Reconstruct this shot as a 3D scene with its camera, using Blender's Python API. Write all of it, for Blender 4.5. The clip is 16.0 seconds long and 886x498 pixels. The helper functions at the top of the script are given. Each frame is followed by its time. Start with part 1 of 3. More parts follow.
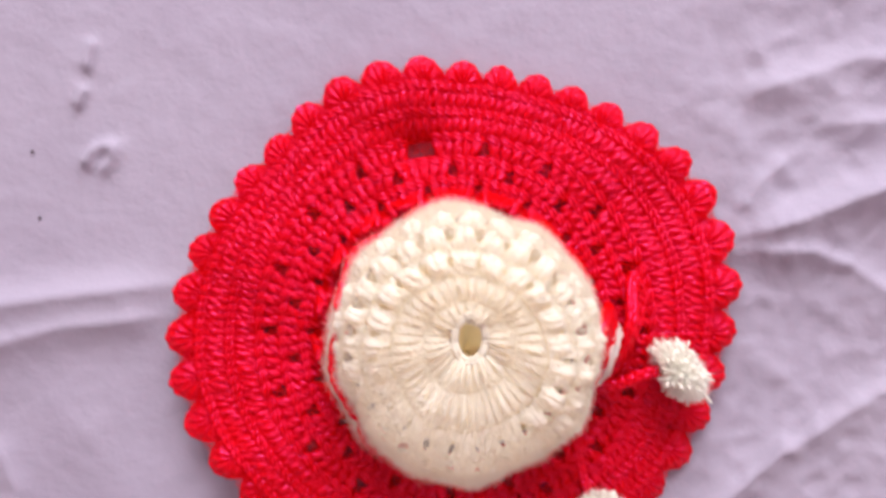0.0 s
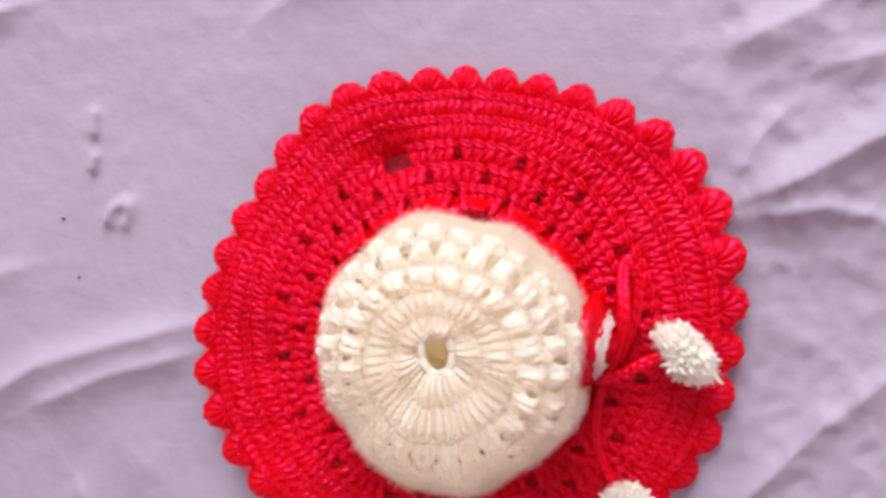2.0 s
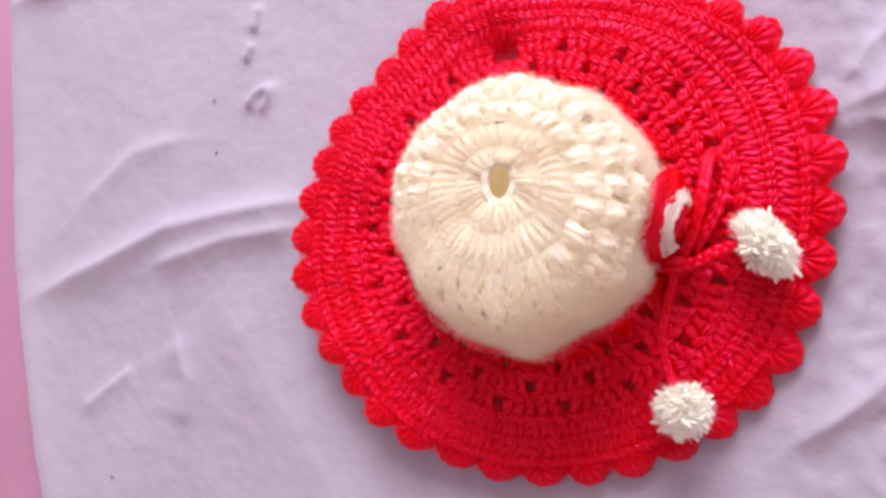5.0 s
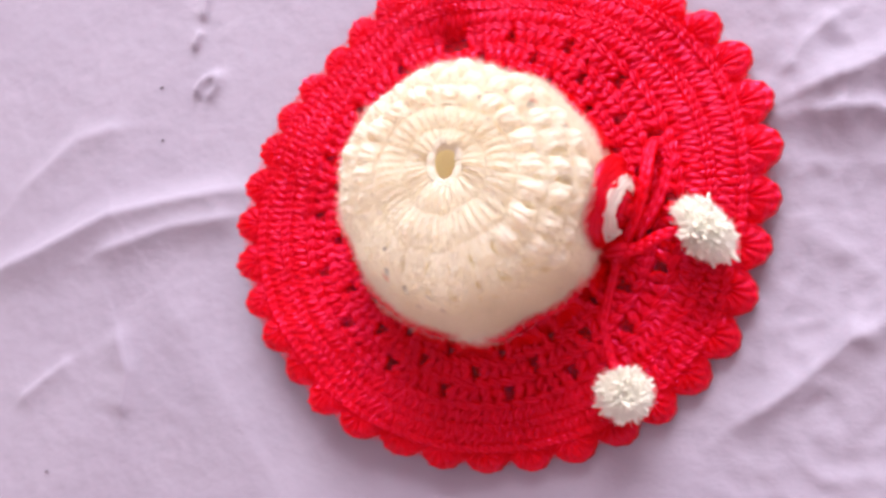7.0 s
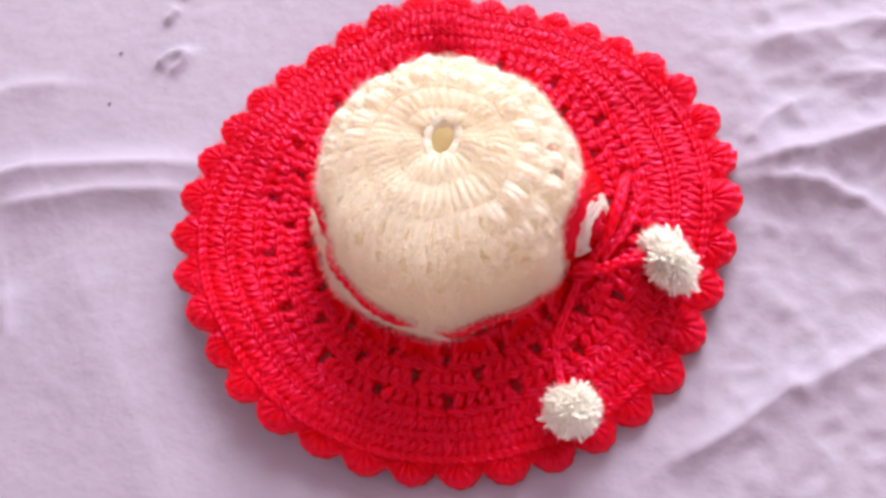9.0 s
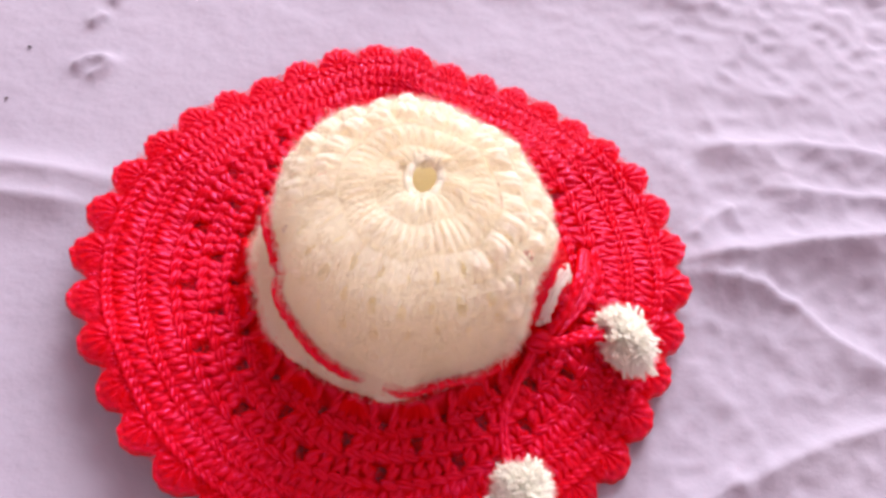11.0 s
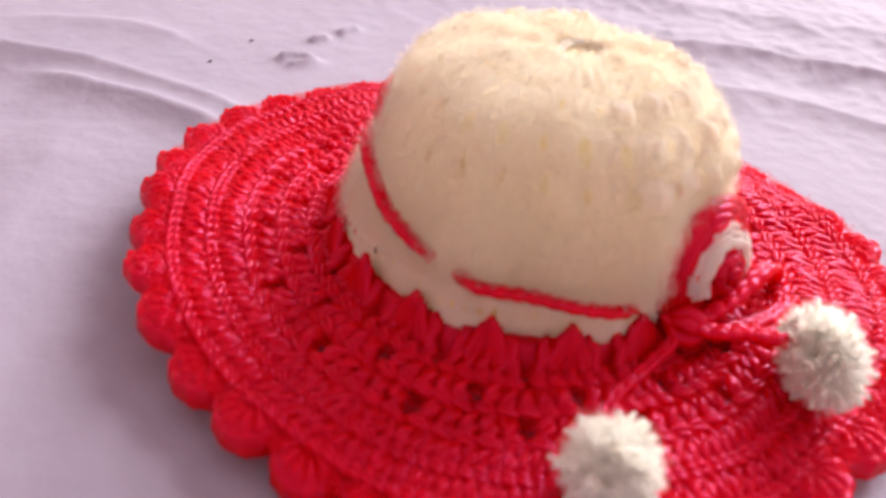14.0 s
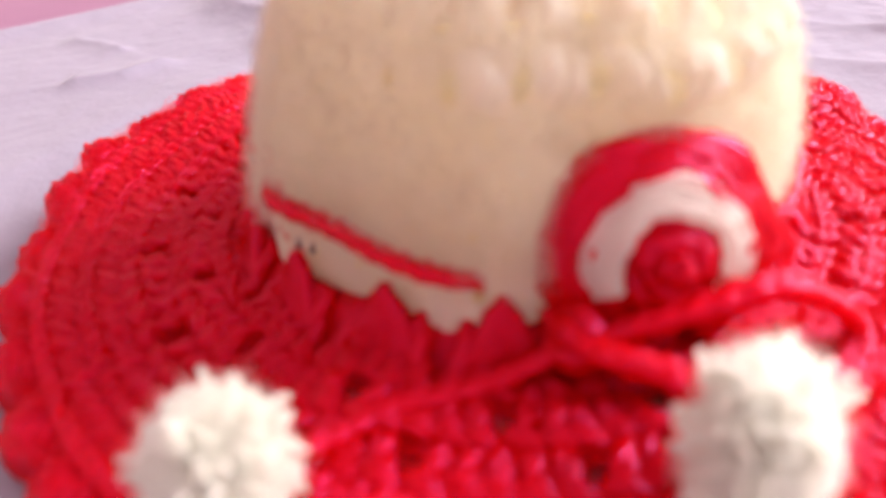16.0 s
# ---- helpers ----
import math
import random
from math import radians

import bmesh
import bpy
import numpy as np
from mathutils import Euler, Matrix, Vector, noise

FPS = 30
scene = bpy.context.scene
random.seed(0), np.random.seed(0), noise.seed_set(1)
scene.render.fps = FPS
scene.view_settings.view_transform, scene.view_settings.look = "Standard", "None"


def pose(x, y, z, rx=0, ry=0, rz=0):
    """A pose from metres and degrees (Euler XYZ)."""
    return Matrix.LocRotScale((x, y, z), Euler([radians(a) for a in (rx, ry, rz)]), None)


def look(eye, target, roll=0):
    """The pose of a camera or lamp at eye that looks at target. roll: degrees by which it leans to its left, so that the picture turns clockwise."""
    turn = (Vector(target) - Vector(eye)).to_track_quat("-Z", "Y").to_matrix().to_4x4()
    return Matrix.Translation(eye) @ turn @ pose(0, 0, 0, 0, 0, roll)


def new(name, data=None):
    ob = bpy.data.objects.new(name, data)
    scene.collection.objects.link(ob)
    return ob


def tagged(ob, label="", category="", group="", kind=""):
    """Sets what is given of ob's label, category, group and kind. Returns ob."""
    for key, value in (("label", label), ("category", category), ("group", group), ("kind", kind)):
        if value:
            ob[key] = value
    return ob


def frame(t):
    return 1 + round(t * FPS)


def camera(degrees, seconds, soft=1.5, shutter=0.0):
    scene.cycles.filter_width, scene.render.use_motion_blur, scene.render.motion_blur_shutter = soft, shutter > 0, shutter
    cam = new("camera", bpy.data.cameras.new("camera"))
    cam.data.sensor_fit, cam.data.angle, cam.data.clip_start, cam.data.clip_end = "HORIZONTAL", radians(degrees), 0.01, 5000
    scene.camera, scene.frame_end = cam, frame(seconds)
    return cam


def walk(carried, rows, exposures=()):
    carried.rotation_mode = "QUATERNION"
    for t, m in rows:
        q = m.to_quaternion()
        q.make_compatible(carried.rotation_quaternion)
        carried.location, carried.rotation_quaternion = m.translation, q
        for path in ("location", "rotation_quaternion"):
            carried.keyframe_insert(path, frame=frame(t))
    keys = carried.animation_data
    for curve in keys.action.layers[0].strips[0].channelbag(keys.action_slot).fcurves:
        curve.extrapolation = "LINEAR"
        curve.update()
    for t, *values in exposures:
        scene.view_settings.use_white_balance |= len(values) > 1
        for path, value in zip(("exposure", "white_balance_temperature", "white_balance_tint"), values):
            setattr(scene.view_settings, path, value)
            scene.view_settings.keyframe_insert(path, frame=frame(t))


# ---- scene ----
cam = camera(57.63, 16.0, soft=3.0, shutter=0.5)
cam.data.dof.use_dof = True              # focus stays at the first distance, so the near end of the walk is soft
cam.data.dof.focus_distance, cam.data.dof.aperture_fstop = 0.245, 12.0
PATH = [
    (0.0, 0.00271, 0.04886, 0.29094, -3.550, 1.433, 0.186),
    (0.5, 0.01045, 0.06008, 0.28648, -9.097, 0.312, 0.422),
    (1.0, 0.02783, 0.07253, 0.28263, -11.562, 1.811, -2.333),
    (1.5, 0.04810, 0.06645, 0.28512, -9.918, 5.631, -7.845),
    (2.0, 0.06118, 0.05684, 0.28379, -6.504, 11.760, -8.828),
    (2.5, 0.07238, 0.03816, 0.28381, -5.427, 16.088, -9.069),
    (3.0, 0.08000, 0.01520, 0.28562, -1.366, 21.608, -7.990),
    (3.5, 0.08235, 0.00073, 0.28988, -0.818, 25.979, -5.941),
    (4.0, 0.08614, -0.01452, 0.28486, 2.525, 24.831, -0.903),
    (6.5, 0.08643, -0.04032, 0.28160, 6.190, 23.454, 0.941),
    (7.0, 0.08900, -0.04382, 0.28053, 6.816, 20.902, 1.046),
    (7.5, 0.08138, -0.05317, 0.27810, 9.960, 16.546, 2.036),
    (8.0, 0.06905, -0.06954, 0.27800, 13.282, 12.659, 3.379),
    (8.5, 0.06108, -0.08372, 0.27789, 16.141, 11.318, 6.630),
    (9.0, 0.05400, -0.09423, 0.27428, 19.092, 8.468, 9.275),
    (11.5, 0.00349, -0.11721, 0.23706, 27.482, -7.036, 11.707),
    (12.0, -0.00542, -0.12332, 0.21698, 25.598, -6.069, 13.763),
    (12.5, -0.01010, -0.12155, 0.18981, 26.138, -4.455, 16.787),
    (13.0, 0.00524, -0.13000, 0.18069, 31.088, -4.482, 18.122),
    (13.5, 0.04390, -0.14252, 0.16938, 45.807, -2.265, 27.159),
    (14.0, 0.06676, -0.15706, 0.13209, 53.201, -4.751, 32.658),
    (14.5, 0.09303, -0.12637, 0.12916, 54.219, -1.273, 43.542),
    (15.0, 0.11276, -0.08748, 0.10343, 53.313, -1.220, 55.791),
    (15.5, 0.11490, -0.07173, 0.08562, 56.184, 0.501, 61.573),
    (16.0, 0.11972, -0.05790, 0.08246, 58.933, 3.929, 66.921),
]
walk(cam, [(t, pose(x, y, z, rx, ry, rz)) for t, x, y, z, rx, ry, rz in PATH],
     exposures=[(0.0, -0.02, 6250, 10), (2.0, -0.06, 6250, 10), (4.0, 0.08, 6250, 10), (9.0, 0.29, 6250, 10),
                (12.0, 0.27, 6350, 10), (13.0, 0.44, 6400, 10), (14.0, 0.22, 6500, 10), (15.0, 0.34, 6500, 10), (16.0, 0.42, 6450, 10)])

# ---- light: daylight from one window of a pink room ----
world = bpy.data.worlds.new("daylight")
world.use_nodes = True
scene.world = world
wn, wl = world.node_tree.nodes, world.node_tree.links
sky = wn.new("ShaderNodeTexSky")
sky.sky_type = "NISHITA"
sky.sun_disc = False
sky.sun_elevation, sky.sun_rotation = radians(40), radians(4)
wl.new(sky.outputs[0], wn["Background"].inputs["Color"])
wn["Background"].inputs["Strength"].default_value = 0.08
WINDOW = (-0.48, 0.77, 0.50, 1.80)                     # x from, x to, z from, z to, in the wall at y = 1.5
window_light = bpy.data.lights.new("window_light", "AREA")
window_light.shape = "RECTANGLE"
window_light.size, window_light.size_y = WINDOW[1] - WINDOW[0], WINDOW[3] - WINDOW[2]
window_light.energy = 88
window_light.color = (1.0, 0.98, 0.95)
lamp = new("window_light", window_light)
_wx, _wz = (WINDOW[0] + WINDOW[1]) / 2, (WINDOW[2] + WINDOW[3]) / 2
lamp.matrix_world = look((_wx, 1.52, _wz), (_wx, 0, _wz))


# ---- materials ----
def nodes_of(name):
    m = bpy.data.materials.new(name)
    m.use_nodes = True
    nt = m.node_tree
    return m, nt.nodes, nt.links, nt.nodes["Principled BSDF"]


def ramp_of(n, stops):
    r = n.new("ShaderNodeValToRGB")
    while len(r.color_ramp.elements) < len(stops):
        r.color_ramp.elements.new(0.5)
    for e, (p, c) in zip(r.color_ramp.elements, stops):
        e.position, e.color = p, (*c, 1)
    return r


def noise_of(n, l, scale, detail=3.0, rough=0.6):
    tc = n.new("ShaderNodeTexCoord")
    t = n.new("ShaderNodeTexNoise")
    t.inputs["Scale"].default_value, t.inputs["Detail"].default_value, t.inputs["Roughness"].default_value = scale, detail, rough
    l.new(tc.outputs["Object"], t.inputs["Vector"])
    return t


def yarn_material(name, dark, mid, light, through_colour, through_share, sheen, sheen_tint, rough, specular, gloss_tint, grain=0.9):
    """Spun acrylic yarn: strand-to-strand tone, fine fibre grain and a soft sheen; some light passes through."""
    m, n, l, p = nodes_of(name)
    coarse, fine = noise_of(n, l, 140, 3), noise_of(n, l, 2400, 2)
    mix = n.new("ShaderNodeMath")
    mix.operation = "MULTIPLY_ADD"
    mix.inputs[1].default_value, mix.inputs[2].default_value = 0.55, 0.22
    geo = n.new("ShaderNodeNewGeometry")
    add = n.new("ShaderNodeMath")
    add.operation = "MULTIPLY_ADD"
    add.inputs[1].default_value = 0.16
    l.new(fine.outputs["Fac"], mix.inputs[0])
    l.new(geo.outputs["Random Per Island"], add.inputs[0])
    l.new(mix.outputs[0], add.inputs[2])
    add2 = n.new("ShaderNodeMath")
    add2.operation = "MULTIPLY_ADD"
    add2.inputs[1].default_value = 0.35
    l.new(coarse.outputs["Fac"], add2.inputs[0])
    l.new(add.outputs[0], add2.inputs[2])
    r = ramp_of(n, [(0.38, dark), (0.62, mid), (0.9, light)])
    l.new(add2.outputs[0], r.inputs[0])
    l.new(r.outputs[0], p.inputs["Base Color"])
    p.inputs["Roughness"].default_value = rough
    p.inputs["Specular IOR Level"].default_value = specular
    p.inputs["Specular Tint"].default_value = (*gloss_tint, 1)
    p.inputs["Sheen Weight"].default_value = sheen
    p.inputs["Sheen Roughness"].default_value = 0.35
    p.inputs["Sheen Tint"].default_value = (*sheen_tint, 1)
    b = n.new("ShaderNodeBump")
    b.inputs["Strength"].default_value, b.inputs["Distance"].default_value = grain, 0.0006
    l.new(fine.outputs["Fac"], b.inputs["Height"])
    wool = noise_of(n, l, 520, 3, 0.7)
    bw = n.new("ShaderNodeBump")
    bw.inputs["Strength"].default_value, bw.inputs["Distance"].default_value = grain * 0.7, 0.0012
    l.new(wool.outputs["Fac"], bw.inputs["Height"])
    l.new(bw.outputs[0], b.inputs["Normal"])
    l.new(b.outputs[0], p.inputs["Normal"])
    tr = n.new("ShaderNodeBsdfTranslucent")
    tr.inputs["Color"].default_value = (*through_colour, 1)
    ms = n.new("ShaderNodeMixShader")
    ms.inputs[0].default_value = through_share
    l.new(p.outputs[0], ms.inputs[1])
    l.new(tr.outputs[0], ms.inputs[2])
    l.new(ms.outputs[0], n["Material Output"].inputs["Surface"])
    return m


RED = yarn_material("red_yarn", (0.54, 0.0004, 0.0006), (0.68, 0.0008, 0.0010), (0.78, 0.0016, 0.002), (0.97, 0.002, 0.002), 0.42, 0.0, (1.0, 0.03, 0.30), 0.19, 0.85, (1.0, 0.12, 0.62), 0.25)
RED.node_tree.nodes["Principled BSDF"].inputs["IOR"].default_value = 1.58
CREAM = yarn_material("cream_yarn", (0.83, 0.825, 0.81), (0.86, 0.858, 0.842), (0.89, 0.888, 0.878), (0.98, 0.87, 0.65), 0.54, 0.28, (1.0, 0.99, 0.96), 0.7, 0.2, (1, 1, 1), 0.5)
WHITE = yarn_material("white_yarn", (0.93, 0.92, 0.87), (0.96, 0.95, 0.91), (0.98, 0.975, 0.95), (1.0, 0.98, 0.92), 0.66, 0.2, (1.0, 0.99, 0.97), 0.7, 0.2, (1, 1, 1), 0.6)
# yellow put into the colour for the warm light inside the crown
GLOW_FILLER = yarn_material("pale_glow_filler", (0.90, 0.80, 0.50), (0.94, 0.85, 0.56), (0.96, 0.89, 0.64), (1.0, 0.85, 0.50), 0.4, 0.1, (1.0, 0.98, 0.9), 0.8, 0.1, (1, 1, 1), 0.5)


def cloth_material():
    m, n, l, p = nodes_of("pale_sheet")
    tone = noise_of(n, l, 9, 4)
    r = ramp_of(n, [(0.3, (0.268, 0.232, 0.310)), (0.7, (0.306, 0.270, 0.350))])
    l.new(tone.outputs["Fac"], r.inputs[0])
    l.new(r.outputs[0], p.inputs["Base Color"])
    p.inputs["Roughness"].default_value = 0.75
    p.inputs["Specular IOR Level"].default_value = 0.25
    p.inputs["Sheen Weight"].default_value = 0.15
    tc = n.new("ShaderNodeTexCoord")
    waves = []
    for axis in ("X", "Y"):
        w = n.new("ShaderNodeTexWave")
        w.bands_direction = axis
        w.inputs["Scale"].default_value, w.inputs["Distortion"].default_value, w.inputs["Detail"].default_value = 700, 1.5, 1
        l.new(tc.outputs["Object"], w.inputs["Vector"])
        waves.append(w)
    weave = n.new("ShaderNodeMath")
    weave.operation = "ADD"
    l.new(waves[0].outputs["Fac"], weave.inputs[0])
    l.new(waves[1].outputs["Fac"], weave.inputs[1])
    crumple = noise_of(n, l, 60, 5, 0.65)
    b1, b2 = n.new("ShaderNodeBump"), n.new("ShaderNodeBump")
    b1.inputs["Strength"].default_value, b1.inputs["Distance"].default_value = 0.07, 0.0002
    b2.inputs["Strength"].default_value, b2.inputs["Distance"].default_value = 0.32, 0.003
    l.new(weave.outputs[0], b1.inputs["Height"])
    l.new(crumple.outputs["Fac"], b2.inputs["Height"])
    l.new(b2.outputs[0], b1.inputs["Normal"])
    l.new(b1.outputs[0], p.inputs["Normal"])
    return m


def floor_material():
    m, n, l, p = nodes_of("pink_paint")
    tone = noise_of(n, l, 5, 5)
    r = ramp_of(n, [(0.3, (0.28, 0.13, 0.22)), (0.7, (0.33, 0.16, 0.26))])
    l.new(tone.outputs["Fac"], r.inputs[0])
    l.new(r.outputs[0], p.inputs["Base Color"])
    p.inputs["Roughness"].default_value = 0.5
    scuff = noise_of(n, l, 35, 4)
    b = n.new("ShaderNodeBump")
    b.inputs["Strength"].default_value, b.inputs["Distance"].default_value = 0.2, 0.002
    l.new(scuff.outputs["Fac"], b.inputs["Height"])
    l.new(b.outputs[0], p.inputs["Normal"])
    return m


def plain_material(name, c, rough=0.9):
    m, n, l, p = nodes_of(name)
    p.inputs["Base Color"].default_value, p.inputs["Roughness"].default_value = (*c, 1), rough
    return m


CLOTH, FLOOR, LINT = cloth_material(), floor_material(), plain_material("dark_lint", (0.06, 0.04, 0.05))


# ---- mesh helpers ----
class Sheet:
    """Gathers vertices and faces for one mesh."""

    def __init__(self):
        self.v, self.f, self.count = [], [], 0

    def add(self, verts, faces):
        self.v.append(np.asarray(verts, float))
        self.f.extend([tuple(i + self.count for i in q) for q in faces])
        self.count += len(verts)


def link_mesh(name, sheet, material, parent=None, label="", kind="", smooth=True):
    me = bpy.data.meshes.new(name)
    me.from_pydata(np.concatenate(sheet.v).tolist(), [], sheet.f)
    if smooth:
        me.polygons.foreach_set("use_smooth", [True] * len(me.polygons))
    me.materials.append(material)
    me.update()
    ob = new(name, me)
    ob.parent = parent
    return tagged(ob, label, kind=kind)


def yarn_tube(pts, radii, sides=7, ply=0.16, turns=3.0, phase=0.0):
    """A strand along pts with a plied, twisted surface and closed ends. Returns (verts, faces)."""
    pts = np.asarray(pts, float)
    k = len(pts)
    radii = np.broadcast_to(np.asarray(radii, float), (k,))
    tan = np.gradient(pts, axis=0)
    tan /= np.linalg.norm(tan, axis=1)[:, None] + 1e-12
    ref = np.array([0.0, 0.0, 1.0]) if abs(tan[:, 2]).mean() < 0.8 else np.array([1.0, 0.0, 0.0])
    side = np.cross(tan, ref)
    side /= np.linalg.norm(side, axis=1)[:, None] + 1e-12
    up = np.cross(side, tan)
    phi = np.linspace(0, 2 * math.pi, sides, endpoint=False)
    along = np.linspace(0, 1, k)
    rr = radii[:, None] * (1 + ply * np.sin(2 * phi[None] + 2 * math.pi * turns * along[:, None] + phase))
    ring = pts[:, None] + rr[..., None] * (np.cos(phi)[None, :, None] * side[:, None] + np.sin(phi)[None, :, None] * up[:, None])
    verts = ring.reshape(-1, 3)
    faces = [(i * sides + j, i * sides + (j + 1) % sides, (i + 1) * sides + (j + 1) % sides, (i + 1) * sides + j)
             for i in range(k - 1) for j in range(sides)]
    faces += [tuple(range(sides - 1, -1, -1)), tuple(range((k - 1) * sides, k * sides))]
    return verts, faces


def smooth_path(points, k):
    """k points on a Catmull-Rom curve through points."""
    p = np.asarray(points, float)
    p = np.vstack([2 * p[0] - p[1], p, 2 * p[-1] - p[-2]])
    out = []
    for s in np.linspace(0, len(p) - 3 - 1e-6, k):
        i = int(s)
        u = s - i
        a, b, c, d = p[i:i + 4]
        out.append(0.5 * (2 * b + (c - a) * u + (2 * a - 5 * b + 4 * c - d) * u * u + (3 * b - a - 3 * c + d) * u ** 3))
    return np.array(out)


rng = np.random.default_rng(7)

# ---- floor and sheet ----
def wave_noise(x, y, seed, scale):
    """Smooth bumps from a few sines in turned directions."""
    g = np.random.default_rng(seed)
    s = 0
    for i in range(9):
        a, ph, f = g.uniform(0, 2 * math.pi), g.uniform(0, 2 * math.pi), scale * g.uniform(0.5, 1.6)
        s = s + np.sin((x * math.cos(a) + y * math.sin(a)) * f + ph + 1.3 * np.sin((x * math.sin(a) - y * math.cos(a)) * f * 0.6 + ph))
    return s / 9


def segment_distance(x, y, pts):
    """Distance to a polyline, the signed side, and the share of the way along it."""
    best, side, share = np.full(x.shape, 9.0), np.zeros(x.shape), np.zeros(x.shape)
    for i, ((x0, y0), (x1, y1)) in enumerate(zip(pts, pts[1:])):
        dx, dy = x1 - x0, y1 - y0
        q = dx * dx + dy * dy
        t = np.clip(((x - x0) * dx + (y - y0) * dy) / q, 0, 1)
        d = np.hypot(x - x0 - t * dx, y - y0 - t * dy)
        near = d < best
        best = np.where(near, d, best)
        side = np.where(near, ((x - x0) * dy - (y - y0) * dx) / math.sqrt(q), side)
        share = np.where(near, (i + t) / (len(pts) - 1), share)
    return best, side, share


# creases of the sheet: path, height, width, whether both ends fade
CREASES = [
    ([(0.100, 0.036), (0.122, 0.043), (0.141, 0.051), (0.175, 0.062), (0.23, 0.07)], 0.0060, 0.0065),
    ([(0.100, 0.044), (0.108, 0.056), (0.118, 0.064)], 0.0022, 0.003),
    ([(0.104, 0.031), (0.126, 0.031), (0.139, 0.026), (0.155, 0.016), (0.19, 0.004)], 0.0026, 0.0045),
    ([(0.081, -0.071), (0.100, -0.057), (0.114, -0.044), (0.120, -0.034)], 0.0028, 0.0035),
    ([(0.114, -0.044), (0.128, -0.035), (0.150, -0.020), (0.19, 0.0)], 0.0026, 0.004),
    ([(-0.26, -0.022), (-0.213, -0.006), (-0.175, 0.009), (-0.139, 0.014), (-0.10, 0.018)], 0.0040, 0.0065),
    ([(-0.185, -0.009), (-0.143, 0.002), (-0.106, 0.006)], 0.0022, 0.005),
    ([(-0.150, -0.020), (-0.128, -0.049), (-0.105, -0.078), (-0.080, -0.11), (-0.05, -0.16)], 0.0032, 0.020),
    ([(-0.171, -0.040), (-0.162, -0.060), (-0.165, -0.080)], 0.0020, 0.006),
    ([(-0.136, 0.060), (-0.131, 0.0665), (-0.123, 0.069)], 0.0035, 0.0022),
    ([(-0.129, 0.058), (-0.124, 0.063), (-0.123, 0.069)], 0.0026, 0.0018),
    ([(-0.133, 0.089), (-0.137, 0.081)], 0.0028, 0.0018),
    ([(-0.130, 0.106), (-0.133, 0.094)], 0.0030, 0.0022),
    ([(-0.29, 0.128), (-0.229, 0.141), (-0.191, 0.146), (-0.15, 0.15)], 0.0035, 0.0035),
    ([(-0.11, 0.205), (-0.03, 0.235), (0.06, 0.265), (0.2, 0.29)], 0.0055, 0.008),
    ([(-0.08, 0.155), (0.01, 0.195), (0.08, 0.215), (0.2, 0.225)], 0.0035, 0.005),
    ([(-0.06, 0.125), (0.03, 0.160), (0.11, 0.165)], 0.0022, 0.005),
    ([(0.10, 0.085), (0.14, 0.098), (0.20, 0.102)], 0.0030, 0.006),
    ([(0.13, 0.075), (0.16, 0.078), (0.22, 0.088)], 0.0022, 0.004),
    ([(0.02, -0.135), (0.05, -0.12), (0.09, -0.118)], 0.0015, 0.005),
    ([(-0.235, 0.02), (-0.20, 0.045), (-0.17, 0.05)], 0.0015, 0.006),
    ([(-0.225, -0.075), (-0.195, -0.055)], 0.0014, 0.003),
    ([(-0.24, 0.28), (-0.1, 0.33), (0.1, 0.36), (0.3, 0.35)], 0.006, 0.010),
]


def cloth_height(x, y):
    z = 0.0012 * wave_noise(x, y, 3, 26) + 0.0007 * wave_noise(x, y, 5, 75) + 0.00022 * wave_noise(x, y, 8, 260)
    away = np.clip((np.hypot(x, y) - 0.085) / 0.05, 0, 1)
    z = z * (0.35 + 0.65 * away)
    z = z + 0.0012 * wave_noise(x, y, 11, 14) * away
    rough = np.clip((x - 0.06) / 0.05, 0, 1) * 0.8 + 0.2 + 0.6 * np.clip((y - 0.12) / 0.08, 0, 1)
    z = z + rough * (0.0032 * (0.35 - np.abs(wave_noise(x, y, 21, 75))) + 0.0018 * (0.35 - np.abs(wave_noise(x, y, 22, 180))) + 0.0007 * wave_noise(x, y, 23, 430) + 0.0011 * (0.3 - np.abs(wave_noise(x, y, 24, 330))))
    for pts, h, w in CREASES:
        h = h * (1.0 if w < 0.0025 else 1.6 if w < 0.007 else 0.9)
        d, side, share = segment_distance(x, y, pts)
        w2 = np.where(side > 0, w * 1.7, w * 0.75)          # one flank steeper than the other
        fade = np.clip(np.minimum(share, 1 - share) * 5 + 0.25, 0, 1)
        z = z + h * fade * np.exp(-(d / w2) ** 1.25)
    return z


def cloth_edge_x(y):
    """The sheet's free edge on the floor."""
    return np.interp(y, [-0.6, -0.113, -0.095, -0.01, 0.065, 0.128, 0.17, 0.9], [-0.13, -0.2475, -0.254, -0.2735, -0.281, -0.287, -0.293, -0.40])


